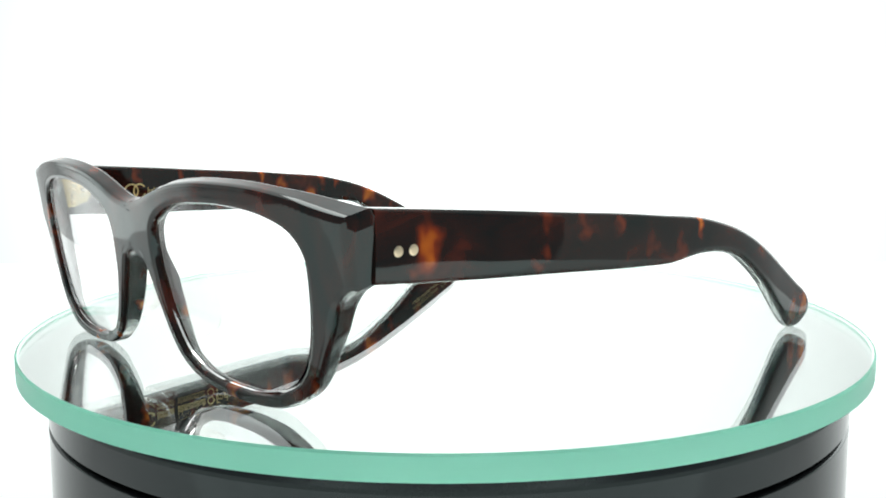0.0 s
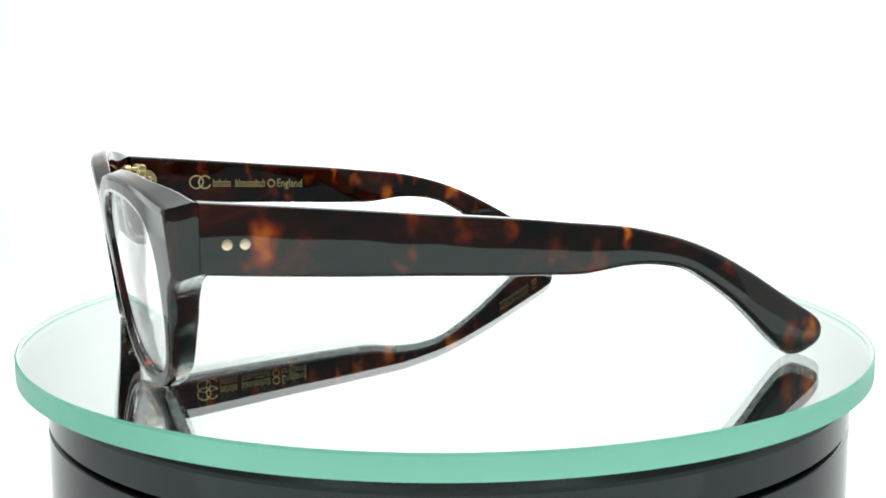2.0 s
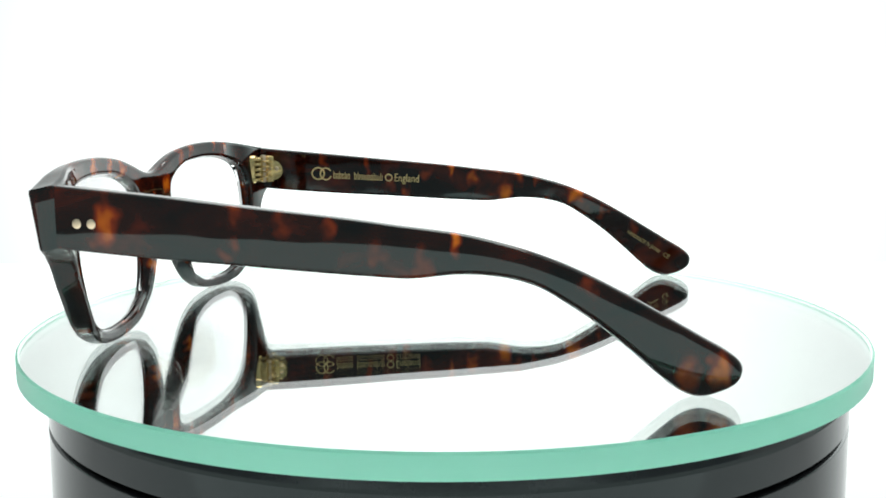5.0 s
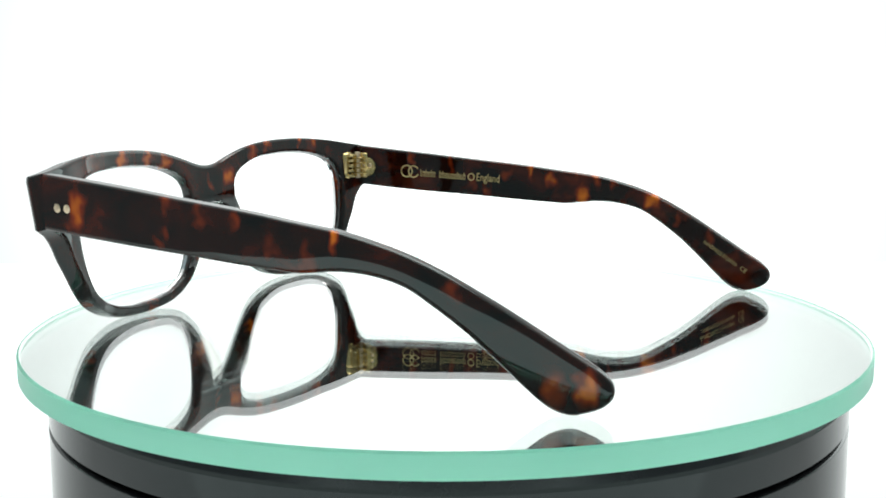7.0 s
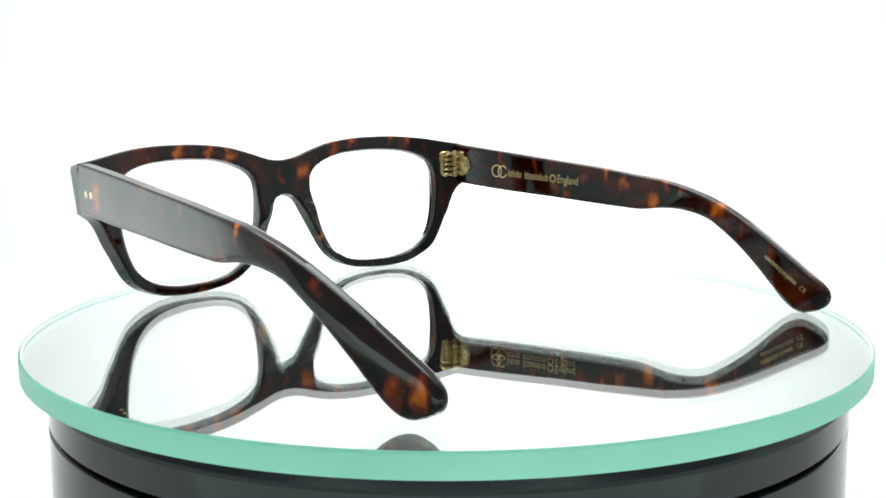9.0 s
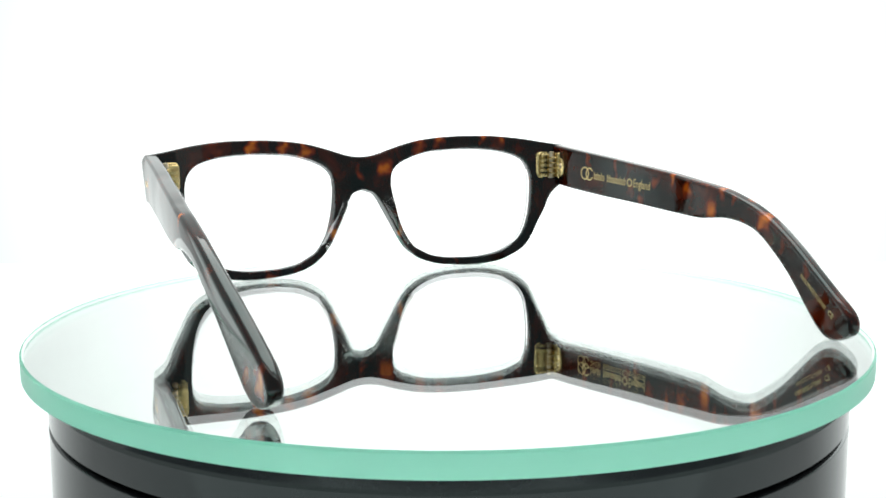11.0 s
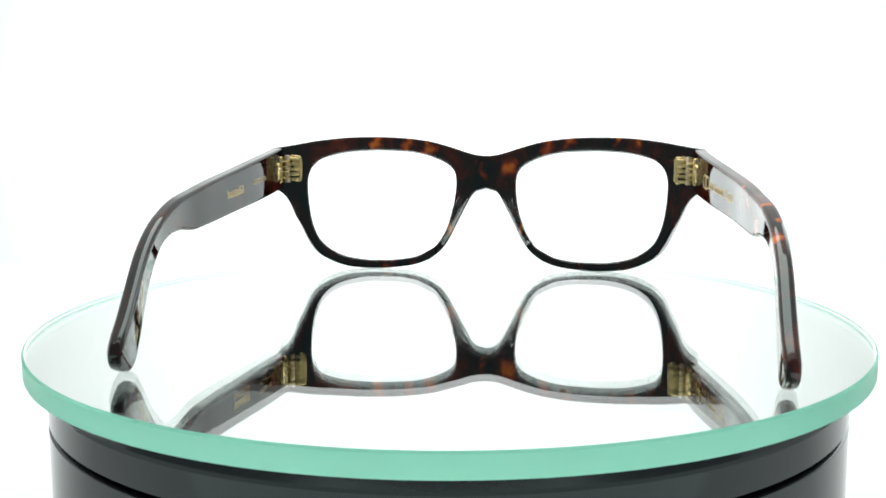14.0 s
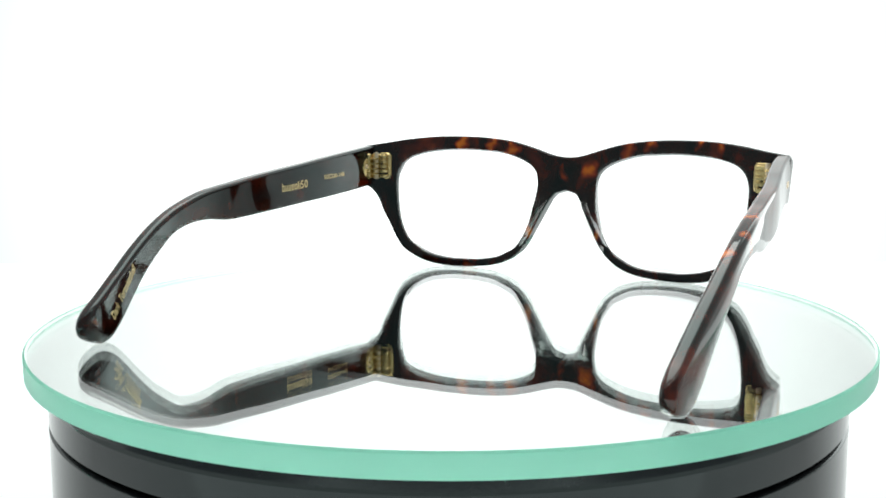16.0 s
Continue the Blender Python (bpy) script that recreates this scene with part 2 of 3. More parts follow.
# ---- the eyeglasses: x across, y forward, z up, in millimetres ----
CX = 4.2
LENS_CENTRE = np.array((34.0, 20.5))
BROW = [(0, 37.0), (1.5, 37.03), (3, 37.2), (6.2, 38.0), (11.7, 39.8), (19, 41.7), (28, 42.8), (37, 43.1), (46, 42.9), (55, 42.0), (61, 41.0), (65.9, 40.2), (70.0, 39.7)]
CHEEK = [(69.0, 26.5), (66.2, 25.1), (64.0, 22.3), (62, 17.8), (60, 14.2), (57.5, 9.2), (55, 5.6), (51.7, 3.2), (47.3, 1.3), (43, 0.4), (36, 0.0), (28.5, 0.4),
         (23, 1.3), (18.5, 3.0), (14.8, 5.8), (12, 9.6), (9.2, 15.1), (6.5, 20.4), (4.6, 23.9), (3, 25.6), (1.5, 26.25), (0, 26.4)]
EYE_RIM = [(10.2, 30.8), (11.1, 32.6), (12.6, 34.1), (15.3, 35.6), (19, 37.0), (23.6, 38.1), (28.1, 38.5), (35.3, 38.8), (42.5, 38.5), (47.9, 37.8), (53.2, 36.3),
           (55.8, 34.5), (57.3, 32.2), (58.0, 28.7), (57.7, 22.4), (56.9, 17.0), (55.5, 12.4), (53.4, 8.8), (49.9, 5.9), (45.5, 4.0), (39.3, 2.9), (33.9, 2.8),
           (28.4, 3.0), (22.9, 4.0), (19.3, 5.7), (16.5, 7.5), (13.7, 11.5), (11.8, 16.0), (10.5, 21.5), (9.9, 27.0)]


LEAN = 0.13  # the front leans back below


def front_y(x, z):
    """The front face of the front: gently bowed, leaning back below."""
    return 85.6 - 0.00115 * x * x - 7e-8 * x ** 4 + (z - 41.6) * LEAN


def back_y(x, z):
    k = min(max((abs(x) - 48) / 16, 0), 1)
    h = min(max((z - 19) / 8, 0), 1)
    nose = min(max((17 - abs(x)) / 8, 0), 1) * min(max((27 - z) / 6, 0), 1)
    return front_y(x, z) - 4.2 - 2.3 * k * k * (3 - 2 * k) * (0.8 + 0.2 * h * h * (3 - 2 * h)) - 1.8 * nose


def front_mesh():
    ends = [math.atan2(z - LENS_CENTRE[1], x - LENS_CENTRE[0]) % (2 * math.pi) for x, z in (BROW[0], CHEEK[-1])]
    fan = [2 * math.pi * i / 176 for i in range(176)] + [2 * math.pi * (i + j / 4) / 176 for i in range(78, 102) for j in (1, 2, 3)]
    angles = sorted([a for a in fan if min(abs(a - e) for e in ends) > 0.004] + ends)
    n = len(angles)
    outer = cast(np.concatenate([spline(BROW), spline(CHEEK)])[::-1], LENS_CENTRE, angles)
    outer[outer[:, 0] < 0.02, 0] = 0.0
    inner = cast(spline(EYE_RIM, closed=True)[::-1], LENS_CENTRE, angles)
    on, inn = normals(outer), normals(inner)
    bm = bmesh.new()
    for side in (1, -1):
        rings = []
        for i in range(n):
            corner = min(abs(angles[i] - e) for e in ends) < 1e-6
            r = 0.0 if outer[i, 0] < 1e-4 and not corner else 0.85
            rows = []
            o, q = outer[i], inner[i]
            arc = [(0.0, 1.4), (0.0, 1.0), (0.3, 0.3), (1.0, 0.0), (1.4, 0.0)]
            nv = on[i].copy()
            if o[0] < 1.0:
                nv = np.array((0.0, 1.0 if o[1] > 30 else -1.0))
            for f, g in arc:
                rows.append((*(o - nv * r * 1.5 * f), g * r * 1.3, 0))
            for s in (0.75, 0.5, 0.25):
                rows.append((*(q + (o - q) * s), 0, 0))
            for f, g in arc[::-1]:
                rows.append((*(q + inn[i] * 1.1 * f), g * 1.0, 0))
            for f, g in arc:
                rows.append((*(q + inn[i] * 0.8 * f), g * 0.7, 1))
            for s in (0.25, 0.5, 0.75):
                rows.append((*(q + (o - q) * s), 0, 1))
            for f, g in arc[::-1]:
                rows.append((*(o - nv * r * f), g * r, 1))
            ring = []
            for x, z, d, back in rows:
                x = max(x, 0.0)
                y = back_y(x, z) + d
                if not back:  # the walls stand square to the bowed face
                    thick = front_y(x, z) - back_y(x, z)
                    x += thick * (0.0023 * x + 2.8e-7 * x ** 3) * min(max((70 - x) / 12, 0), 1)
                    z -= thick * LEAN * min(max(z / 8, 0), 1)
                    y = front_y(x, z) - d
                ring.append(bm.verts.new((CX + side * x, y, z)))
            rings.append(ring)
        m = len(rings[0])
        for i in range(n):
            a, b = rings[i], rings[(i + 1) % n]
            for k in range(m):
                l = (k + 1) % m
                quad = [a[k], a[l], b[l], b[k]]
                if all(abs(v.co.x - CX) < 1e-4 for v in quad):
                    continue
                bm.faces.new(quad if side > 0 else quad[::-1])
    bmesh.ops.remove_doubles(bm, verts=bm.verts, dist=0.01)
    bmesh.ops.dissolve_degenerate(bm, edges=bm.edges, dist=0.001)
    return bm


def lens_mesh(side):
    n = 96
    loop = cast(spline(EYE_RIM, closed=True)[::-1], LENS_CENTRE, [2 * math.pi * i / n for i in range(n)])
    bm = bmesh.new()
    rings = []
    for back in (0, 1):
        order = [0.0, 0.2, 0.4, 0.6, 0.8, 0.93, 1.0]
        for s in (order if not back else order[::-1]):
            ring = []
            for p in ([LENS_CENTRE] if s == 0 else LENS_CENTRE + (loop - LENS_CENTRE) * s * 1.004):
                y = front_y(p[0], p[1]) - (1.2 if not back else 2.6) + 0.9 * (1 - s * s)
                ring.append(bm.verts.new((CX + side * p[0], y, p[1])))
            rings.append(ring)
    for a, b in zip(rings, rings[1:]):
        for i in range(n):
            j = (i + 1) % n
            face = []
            for v in (a[i % len(a)], a[j % len(a)], b[j % len(b)], b[i % len(b)]):
                if v not in face:
                    face.append(v)
            if len(face) > 2:
                bm.faces.new(face)
    return bm


# side outline of a temple: pairs of upper and lower edge points (y, z), from the hinge to the tip
TEMPLE = [((71.9, 39.7), (71.9, 26.6)), ((60, 38.7), (60, 25.7)), ((45, 37.4), (45, 24.8)), ((30, 36.0), (30, 24.1)), ((15, 34.7), (15, 23.3)),
          ((7, 33.9), (5, 22.9)), ((0, 33.1), (-2, 22.7)), ((-6, 32.5), (-7, 23.2)), ((-12.5, 31.7), (-12.5, 23.8)), ((-19.5, 30.2), (-19.5, 23.5)),
          ((-27, 28.1), (-26.5, 21.9)), ((-35, 24.9), (-32.5, 18.6)), ((-44, 20.3), (-39, 14.2)), ((-52, 15.7), (-44.6, 9.6)), ((-59, 11.6), (-49.8, 5.0)),
          ((-63.4, 9.1), (-53.6, 1.9)), ((-65.8, 7.2), (-56.4, 0.4)), ((-66.6, 5.6), (-59.2, 0.0)), ((-66.4, 4.0), (-62.6, 1.0)), ((-65.8, 3.0), (-64.6, 2.0))]
OUT_L = ([-68, -58, -35, -12, 20, 45, 64, 73], [67.6, 69.0, 73.2, 74.3, 72.7, 71.1, 70.2, 69.8])
OUT_R = ([-68, -58, -35, -12, 20, 55, 66, 73], [70.8, 71.8, 74.8, 75.5, 74.4, 70.8, 70.0, 69.7])
THICK = ([-68, -55, -20, 0, 20, 73], [3.6, 3.8, 3.9, 4.0, 4.1, 4.2])


def smooth_at(table, y):
    """Value of a table at y, with the corners eased."""
    return float(np.mean([np.interp(y + d, *table) for d in (-9, -6, -3, 0, 3, 6, 9)]))


def temple_x(side, y, inner=False):
    x = smooth_at(OUT_R if side > 0 else OUT_L, y)
    return x - (smooth_at(THICK, y) if inner else 0)


def temple_mesh(side):
    top = spline([a for a, b in TEMPLE], 6)
    low = spline([b for a, b in TEMPLE], 6)
    bm = bmesh.new()
    rings = []
    total = len(top)
    for i in range(total):
        t, b = top[i], low[i]
        height = np.linalg.norm(t - b)
        mid = (t + b) / 2
        half = smooth_at(THICK, mid[1 - 1]) / 2
        end = max(0.0, 1 - (total - 1 - i) / 26)
        half *= math.sqrt(max(1 - (0.93 * end) ** 2.6, 0.02))
        r = min(0.75 + 0.75 * end + 0.55 * min(max((5 - mid[0]) / 35, 0), 1), half * 0.95, height * 0.45)
        up = (t - b) / height
        ring = []
        flat = 0.5 * max(min(half - r, height / 2 - r, 0.5), 0.02)
        spots = []
        for k in range(28):
            c, q = divmod(k, 7)
            if q == 0 and c % 2 == 0:
                spots += [((1 - c) * half, (1 - c) * f * (height / 2 - r)) for f in (-0.6, -0.2, 0.2, 0.6)]
            th = math.pi / 2 * (c + min(max(q - 1, 0), 4) / 4)
            sx, sz = ((1, 1), (-1, 1), (-1, -1), (1, -1))[c]
            slide = -flat if q == 0 else flat if q == 6 else 0.0
            u = sx * (half - r) + r * math.cos(th) - math.sin(th) * slide
            v = sz * (height / 2 - r) + r * math.sin(th) + math.cos(th) * slide
            spots.append((u, v))
        for u, v in spots:
            y, z = mid + up * v
            u -= max(u, 0) / half * 0.28 * (2 * v / height) ** 2
            x = temple_x(side, y) - smooth_at(THICK, mid[0]) / 2 + u
            ring.append(bm.verts.new((CX + side * x, y, z)))
        rings.append(ring)
    for a, b in zip(rings, rings[1:]):
        for k in range(36):
            bm.faces.new((a[k], a[(k + 1) % 36], b[(k + 1) % 36], b[k]))
    bm.faces.new(rings[0])
    bm.faces.new(rings[-1])
    return bm


glasses = new("eyeglasses")
tagged(glasses, "dark tortoiseshell acetate eyeglasses, unfolded, on a mirrored glass plate", "eyeglasses")
front = part("front_frame", front_mesh(), ACETATE, glasses, "dark tortoiseshell acetate front with keyhole bridge", sharp=28)
for side in (-1, 1):
    lens = part("lens", lens_mesh(side), LENS, glasses, "clear demo lens")
    lens.visible_shadow = False
    temple = part("temple", temple_mesh(side), ACETATE_L if side < 0 else ACETATE_R, glasses, "broad dark tortoiseshell temple with downturned tip", sharp=40)

# ---- pads, pins, hinges and lettering ----
def pad_mesh(side):
    """A clear pad behind the nose side of a rim."""
    path = spline([(5.2, 23.0), (6.9, 19.8), (9.4, 14.9), (12.2, 9.6), (13.6, 7.6)], 7)
    bm = bmesh.new()
    rings = []
    n = len(path)
    for i, p in enumerate(path):
        s = i / (n - 1)
        t = path[min(i + 1, n - 1)] - path[max(i - 1, 0)]
        t /= np.linalg.norm(t)
        nose = np.array((t[1], -t[0]))
        nose = nose if nose[0] < 0 else -nose
        reach = 0.25 + 6.4 * math.sin(math.pi * min(s * 0.96 + 0.02, 1)) ** 0.75
        ring = []
        for a, d in ((-0.3, -0.6), (-0.35, 0.35), (-0.75, 0.75), (-1.35, 0.95), (-2.0, 1.0), (-2.7, 0.93), (-3.0, 0.7), (-2.8, 0.35), (-2.6, -0.6)):
            flare = 0.9 * max(d, 0) ** 2
            q = p + nose * (a - flare)
            depth = back_y(*p) - (reach * d if d > 0 else d)
            ring.append(bm.verts.new((CX + side * q[0], depth, q[1])))
        rings.append(ring)
    m = len(rings[0])
    for a, b in zip(rings, rings[1:]):
        for k in range(m):
            bm.faces.new((a[k], a[(k + 1) % m], b[(k + 1) % m], b[k]))
    bm.faces.new(rings[0])
    bm.faces.new(rings[-1])
    return bm


def stud(x, y, z, r, h, side):
    """A domed pin head whose axis runs across."""
    bm = lathe([(0, h), (r * 0.55, h * 0.9), (r * 0.9, h * 0.55), (r, 0.0), (r, -0.6), (0, -0.6)], 20)
    bmesh.ops.transform(bm, matrix=Matrix.Translation((CX + x, y, z)) @ Matrix.Rotation(math.pi / 2 * side, 4, "Y"), verts=bm.verts)
    return bm


def tab_mesh(side):
    """The rounded plate of a hinge, let into the inner face of a temple."""
    outline = [(71.6, 29.4), (71.6, 35.6)]
    for k in range(13):
        th = math.pi / 2 + math.pi * k / 12
        outline.append((67.6 + 2.9 * math.cos(th), 32.5 + 3.1 * math.sin(th)))
    bm = bmesh.new()
    faces = []
    for lift, inset in ((-0.4, 1.0), (0.35, 1.0), (0.5, 0.94)):
        faces.append([bm.verts.new((CX + side * (temple_x(side, y, True) - lift), 68 + (y - 68) * inset, 32.5 + (z - 32.5) * inset)) for y, z in outline])
    n = len(outline)
    for a, b in zip(faces, faces[1:]):
        for k in range(n):
            bm.faces.new((a[k], a[(k + 1) % n], b[(k + 1) % n], b[k]))
    bm.faces.new(faces[0])
    bm.faces.new(faces[-1])
    return bm


def leaf_mesh(x0, x1, z0, z1, y0, y1, side, r=1.5):
    """A hinge plate with round corners and a raised rim, let into the back of the front."""
    loop = []
    for cx, cz, start in ((x1 - r, z1 - r, 0), (x0 + r, z1 - r, 1), (x0 + r, z0 + r, 2), (x1 - r, z0 + r, 3)):
        loop += [(cx + r * math.cos((start + k / 5) * math.pi / 2), cz + r * math.sin((start + k / 5) * math.pi / 2)) for k in range(6)]
    mx, mz = (x0 + x1) / 2, (z0 + z1) / 2
    bm = bmesh.new()
    rings = []
    for y, inset in ((y1, 0.0), (y0 + 0.2, 0.0), (y0, 0.2), (y0, 0.5), (y0 + 0.5, 0.65)):
        fx, fz = 1 - 2 * inset / (x1 - x0), 1 - 2 * inset / (z1 - z0)
        rings.append([bm.verts.new((CX + side * (mx + (x - mx) * fx), y, mz + (z - mz) * fz)) for x, z in loop])
    n = len(loop)
    for a, b in zip(rings, rings[1:]):
        for k in range(n):
            bm.faces.new((a[k], a[(k + 1) % n], b[(k + 1) % n], b[k]))
    bm.faces.new(rings[0])
    bm.faces.new(rings[-1])
    return bm


def knuckle(x0, x1, y0, y1, z, h, side):
    bm = box(bmesh.new(), min(side * x0, side * x1), max(side * x0, side * x1), y0, y1, z - h / 2, z + h / 2, min(0.5, h * 0.3), 3)
    bmesh.ops.translate(bm, vec=(CX, 0, 0), verts=bm.verts)
    return bm


for side in (-1, 1):
    part("nose_pad", pad_mesh(side), PAD, front, "clear acetate nose pad", sharp=60)
    hinge = part("hinge", tab_mesh(side), GOLD, glasses, "pale gold five-barrel hinge with two rivets", sharp=50)
    for y in (69.0, 66.6):
        part("rivet", stud(side * (temple_x(side, y, True) - 0.5), y, 33.0, 0.72, 0.35, -side), SILVER, hinge, sharp=70)
    part("front_leaf", leaf_mesh(59.7, 64.4, 28.6, 37.4, 72.2, 75.0, side), GOLD, hinge, sharp=50)
    part("temple_leaf", knuckle(65.0, 66.6, 67.6, 71.4, 33.0, 8.4, side), GOLD, hinge, sharp=50)
    for k in range(5):
        part("barrel", knuckle(60.3, 64.9, 70.3, 73.0, 29.7 + 1.65 * k, 1.02, side), GOLD, hinge, sharp=50)
    for k in range(4):
        part("barrel", knuckle(63.0, 66.2, 68.2, 71.9, 30.53 + 1.65 * k, 0.58, side), GOLD, hinge, sharp=50)
    part("screw", lathe([(0, 37.6), (0.75, 37.5), (0.95, 37.1), (0.95, 28.8), (0, 28.6)], 16), SILVER, hinge, sharp=50).location = ((CX + side * 64.0) * MM, 70.6 * MM, 0)
    for y in (67.2, 64.0):
        part("pin", stud(side * temple_x(side, y), y, 32.0, 1.02, 0.12, side), SILVER, glasses, "round pale gold pin head", sharp=70)


class Face:
    """The inner face of a temple as a sheet to print on: from start to end, as one reads."""

    def __init__(self, side, start, end):
        self.side, self.sgn = side, -side
        self.a = np.array((self.sgn * start[0], start[1]))
        d = np.array((self.sgn * end[0], end[1])) - self.a
        self.length = float(np.linalg.norm(d))
        self.u = d / self.length
        self.v = np.array((-self.u[1], self.u[0]))

    def place(self, u, v, lift):
        q = self.a + self.u * u + self.v * v
        y = self.sgn * q[0]
        return (CX + self.side * (temple_x(self.side, y, True) - lift), y, q[1])


def printed(face, rects):
    """Thin raised bars (u0, u1, v0, v1) on a face."""
    bm = bmesh.new()
    for u0, u1, v0, v1 in rects:
        low = [bm.verts.new(face.place(u, v, 0.0)) for u, v in ((u0, v0), (u1, v0), (u1, v1), (u0, v1))]
        top = [bm.verts.new(face.place(u, v, 0.05)) for u, v in ((u0, v0), (u1, v0), (u1, v1), (u0, v1))]
        bm.faces.new(top)
        for k in range(4):
            bm.faces.new((low[k], low[(k + 1) % 4], top[(k + 1) % 4], top[k]))
    return bm


def lettered(face, words, height, shear=0.0):
    """Words in the built-in font, fitted to the face's length."""
    curve = bpy.data.curves.new("words", "FONT")
    curve.body, curve.resolution_u = words, 2
    holder = new("words", curve)
    me = bpy.data.meshes.new_from_object(holder.evaluated_get(bpy.context.evaluated_depsgraph_get()))
    bpy.data.objects.remove(holder)
    bpy.data.curves.remove(curve)
    bm = bmesh.new()
    bm.from_mesh(me)
    bpy.data.meshes.remove(me)
    xs = [v.co.x for v in bm.verts]
    ys = [v.co.y for v in bm.verts]
    for v in bm.verts:
        h = (v.co.y - max(min(ys), 0)) / (max(ys) - max(min(ys), 0)) * height
        v.co = face.place((v.co.x - min(xs)) / (max(xs) - min(xs)) * face.length + shear * h, h, 0.05)
    return bm


def ring_print(face, u, v, ru, rv, w, start=0.0, stop=2 * math.pi):
    bm = bmesh.new()
    n = 28
    rows = []
    for k in range(n + 1):
        th = start + (stop - start) * k / n
        c, q = math.cos(th), math.sin(th)
        rows.append([bm.verts.new(face.place(u + c * (ru - d), v + q * (rv - d), l)) for d, l in ((0, 0), (0, 0.06), (w, 0.06), (w, 0))])
    for a, b in zip(rows, rows[1:]):
        for j in range(3):
            bm.faces.new((a[j], a[j + 1], b[j + 1], b[j]))
    return bm


def letter_bars(u0, u1, count, height, seed):
    """Upright strokes that stand for a name."""
    rnd = random.Random(seed)
    out, step = [], (u1 - u0) / count
    for k in range(count):
        h = height * (1.0 if k == 0 else rnd.choice((0.70, 0.72, 0.72, 1.0)))
        a = u0 + k * step
        out.append((a + step * 0.12, a + step * 0.28, 0, h))
        out.append((a + step * 0.64, a + step * 0.80, 0, min(h, height * 0.72)))
        out.append((a + step * 0.28, a + step * 0.64, 0.0, height * 0.10))
        if rnd.random() < 0.7:
            out.append((a + step * 0.28, a + step * 0.64, height * 0.60, height * 0.70))
    return out


right_line = Face(1, (55.6, 30.25), (20.2, 28.55))
emblem = part("emblem", ring_print(right_line, 2.5, 1.3, 2.2, 2.1, 0.42), FOIL, glasses, "gold foil emblem of two linked rings")
part("ring", ring_print(right_line, 5.0, 1.3, 2.0, 2.1, 0.42, 0.6, 5.9), FOIL, emblem)
part("foil_bars", printed(right_line, letter_bars(7.4, 13.0, 6, 2.3, 3) + letter_bars(14.2, 23.7, 9, 2.3, 8)), FOIL, glasses, "gold foil bars")
part("foil_ring", ring_print(right_line, 25.5, 1.1, 1.25, 1.25, 0.38), FOIL, glasses, "small gold foil ring")
part("foil_lettering", lettered(Face(1, (28.2, 28.95), (20.3, 28.55)), "England", 2.5), FOIL, glasses, "gold foil word")
part("foil_lettering", lettered(Face(1, (-46.8, 13.3), (-56.8, 7.2)), "HANDMADE IN JAPAN", 1.15), FOIL, glasses, "small gold foil words")
part("foil_lettering", lettered(Face(1, (-58.0, 6.5), (-59.8, 5.4)), "CE", 1.3), FOIL, glasses, "gold foil mark")
left_line = Face(-1, (20.8, 28.5), (34.8, 28.9))
part("foil_bars", printed(left_line, letter_bars(0, 9.4, 6, 2.4, 5)), FOIL, glasses, "gold foil bars")
part("foil_lettering", lettered(Face(-1, (30.2, 28.8), (33.6, 28.9)), "50", 2.4), FOIL, glasses, "gold foil size number")
part("foil_lettering", lettered(Face(-1, (42.4, 30.6), (44.8, 30.7)), "50", 1.3), FOIL, glasses, "gold foil size number")
part("foil_bars", printed(Face(-1, (45.2, 30.7), (47.0, 30.75)), [(0, 1.8, 0, 0.2), (0, 1.8, 1.1, 1.3), (0, 0.2, 0.2, 1.1), (1.6, 1.8, 0.2, 1.1)]), FOIL, glasses, "gold foil box")
part("foil_lettering", lettered(Face(-1, (47.3, 30.75), (53.7, 30.9)), "20-145", 1.3), FOIL, glasses, "gold foil size number")
part("foil_lettering", lettered(Face(-1, (-55.0, 4.9), (-45.2, 15.3)), "Dark  Tortoiseshell", 2.3, 0.2), FOIL, glasses, "gold foil colour name")

# ---- diode strips under the tent's ceiling ----
def led_strip(y):
    strip = tagged(new("led_strip"), "white diode light strip under the tent ceiling", "light strip", "tent light strips")
    strip.location = (0, y * MM, 0.596)
    part("strip_board", box(bmesh.new(), -330, 330, -7, 7, 0, 3.9, 0.5), STRIP, strip)
    first = part("diode", box(bmesh.new(), -4.5, 4.5, -4.5, 4.5, -1.4, 0.0, 0.3), DIODE, strip)
    first.location.x = -0.32
    for k in range(1, 33):
        ob = new("diode", first.data)
        ob.parent = strip
        ob.location.x = (-320 + 20 * k) * MM
    return strip


led_strip(-120)

panel = tagged(new("light_panel"), "white diffused light panel hung under the tent ceiling", "light panel")
panel.location = (0, 0.25, 0.588)
part("frame", box(bmesh.new(), -235, 235, -270, 270, 0, 9, 1.0), STRIP, panel)
part("diffuser", box(bmesh.new(), -225, 225, -260, 260, -1.5, -0.1, 0.4), DIFFUSER, panel, "glowing white diffuser")

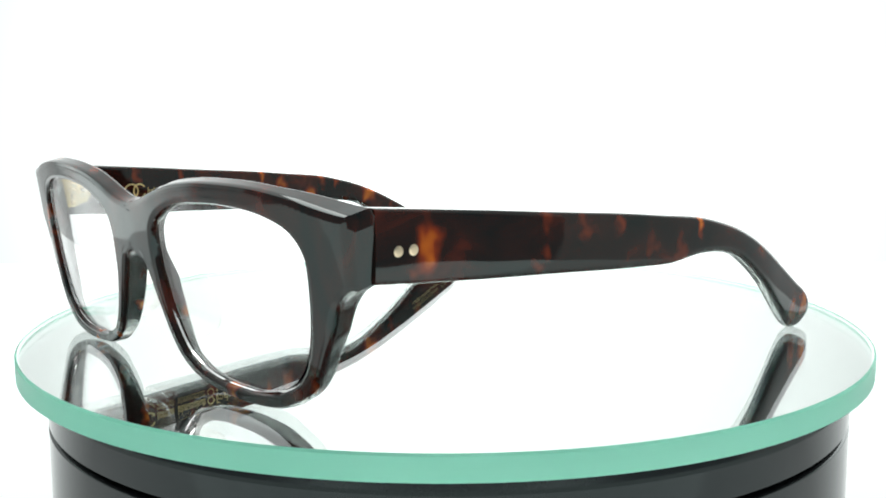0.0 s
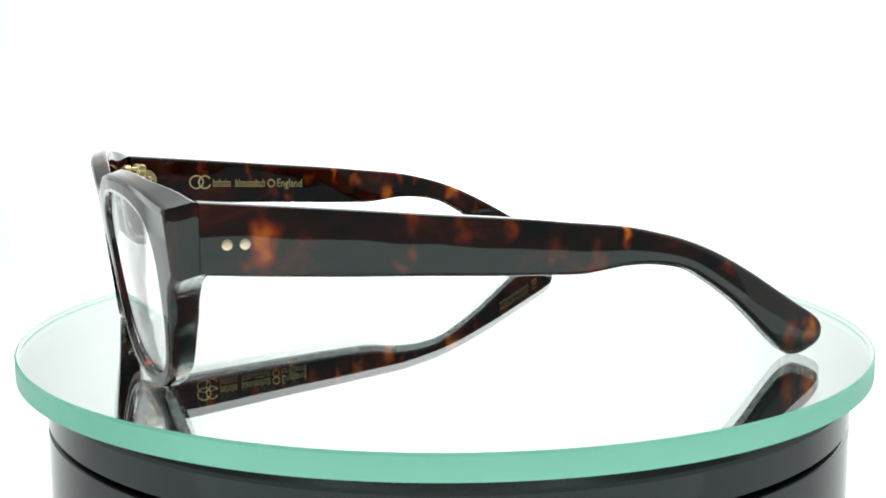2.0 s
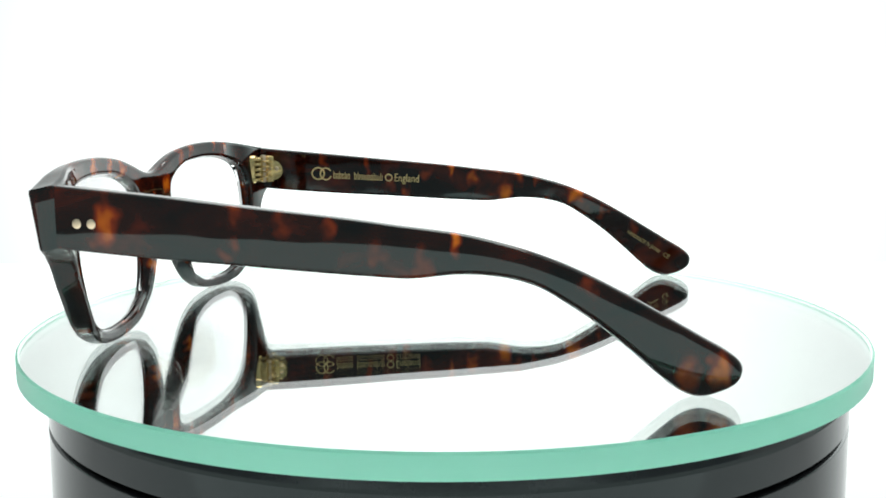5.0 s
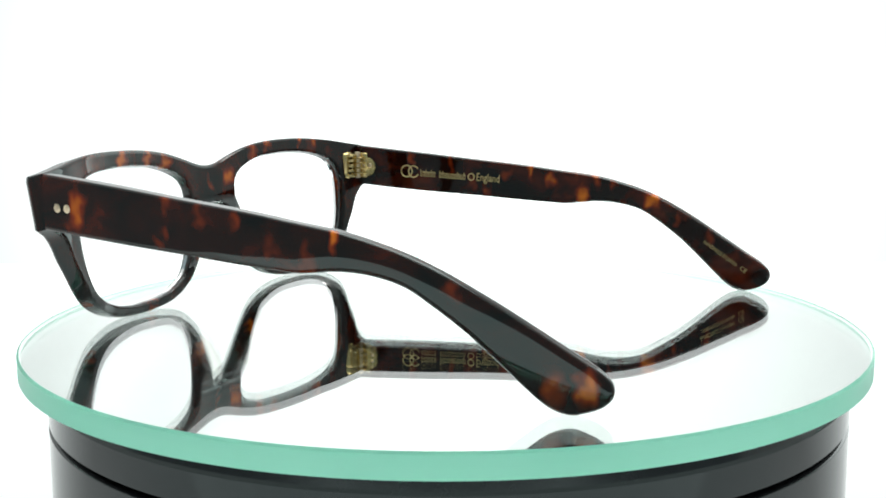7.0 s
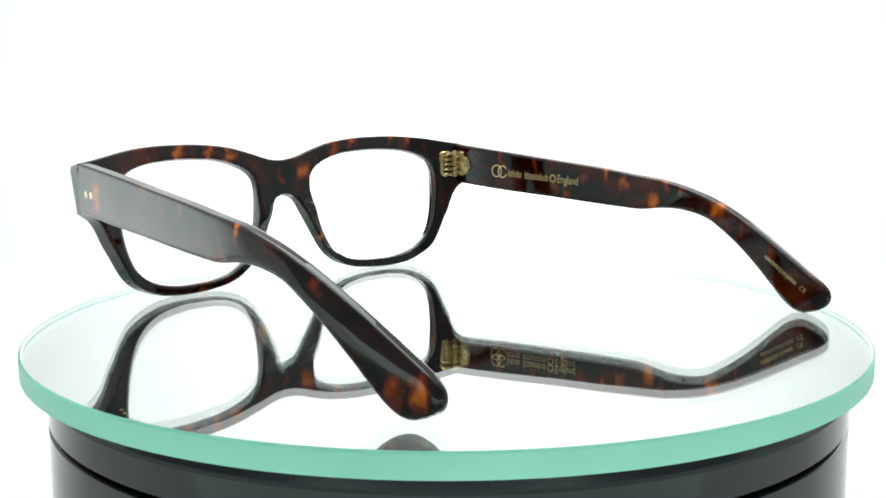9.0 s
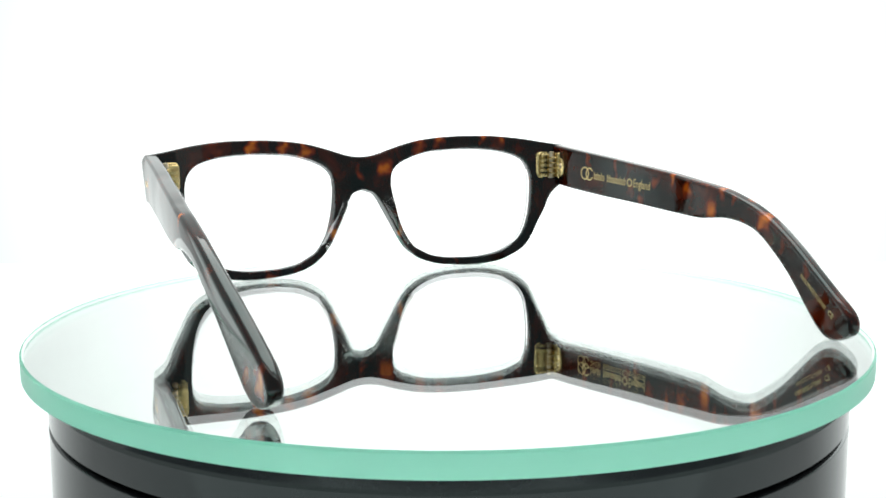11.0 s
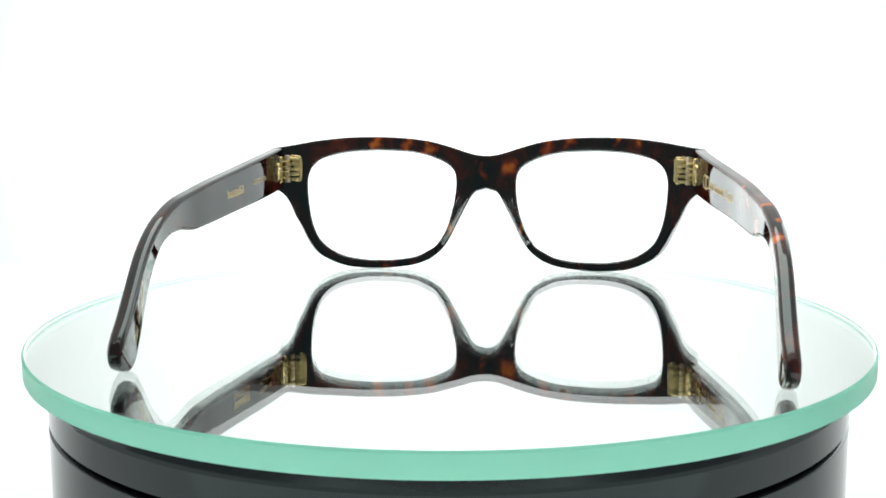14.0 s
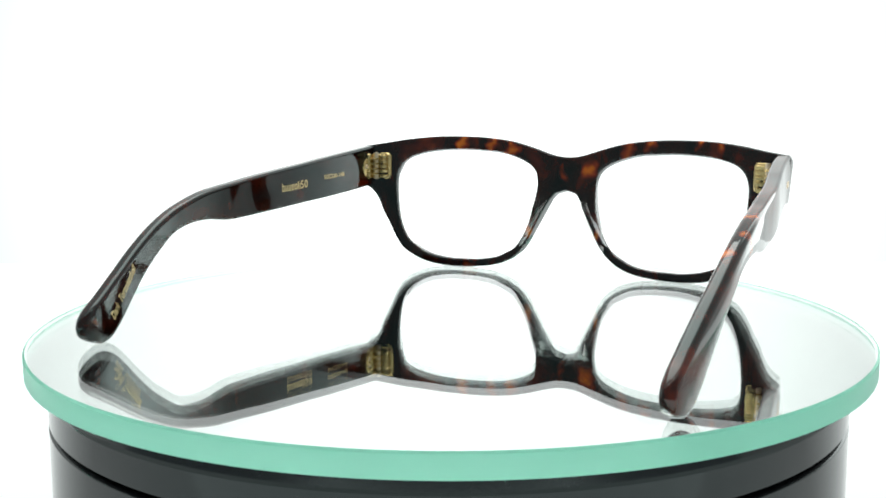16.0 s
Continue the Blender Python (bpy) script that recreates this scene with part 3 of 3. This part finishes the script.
# ---- the plate and the turntable ----
plate = new("glass_plate")
tagged(plate, "round clear glass plate with green edge, mirrored underneath", "glass plate")
R, T = 104.0, 5.04
OFF = (0.15, 0.9)  # the plate lies a little off the axis
disc = part("glass_disc", lathe([(0, 0), (R - 0.5, 0), (R, -0.45), (R, -T), (0, -T)], off=OFF), GLASS, plate, "clear glass disc with green ground edge", sharp=8)
disc.data.materials.append(EDGE)
for poly in disc.data.polygons:
    if abs(poly.normal.z) < 0.9:
        poly.material_index = 1
part("mirror_backing", lathe([(0, -T - 0.05), (R - 0.8, -T - 0.05), (R - 0.8, -T - 0.3), (0, -T - 0.3)], off=OFF), MIRROR, plate, "silvered mirror backing", sharp=8)

turntable = new("turntable")
tagged(turntable, "round gloss black motorised display turntable under the glass plate", "turntable")
RB, FLOOR = 98.5, -78.0
platter = part("platter", lathe([(0, -5.4), (RB - 3.0, -5.4), (RB - 1.0, -6.2), (RB - 0.6, -9.0), (RB, -9.6), (RB, -16.0), (RB - 0.8, -16.4), (0, -16.4)]), BLACK, turntable, "gloss black turning platter")
part("gap_ring", lathe([(RB - 2.2, -16.4), (RB - 2.2, -17.3), (0, -17.3), (0, -16.4), (RB - 2.2, -16.4)]), GROOVE, turntable, "dark gap")
part("housing", lathe([(0, -17.3), (RB - 0.8, -17.3), (RB, -17.8), (RB, FLOOR + 1.5), (RB - 1.5, FLOOR), (0, FLOOR)]), BLACK, turntable, "gloss black housing")


# ---- the tent ----
def wall(name, x0, x1, y0, y1, z0, z1, material=TENT):
    return tagged(part(name, box(bmesh.new(), x0, x1, y0, y1, z0, z1), material, smooth=False), kind="structure")


wall("floor", -460, 460, -150, 560, FLOOR - 10, FLOOR - 0.05, FLOOR_GLOW)
# floor_front is out of view, a glowing sheet that brightens the green edge
wall("floor_front", -460, 460, -900, -150, FLOOR - 10, FLOOR - 0.05, FRONT_GLOW)
wall("wall_back", -470, 470, 560, 570, FLOOR - 10, 600, BACK_GLOW)
wall("wall_left", -470, -460, -60, 560, FLOOR - 10, 600, LEFT_GLOW)
wall("wall_right", 460, 470, -150, 560, FLOOR - 10, 600, RIGHT_GLOW)
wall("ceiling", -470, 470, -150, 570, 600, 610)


def motions():
    rows = [(float(t), pose(0, 0, 0, 0, 0, a)) for t, a in enumerate(TURN)]
    walk(glasses, rows)
    walk(plate, rows)
    walk(platter, rows)


motions()
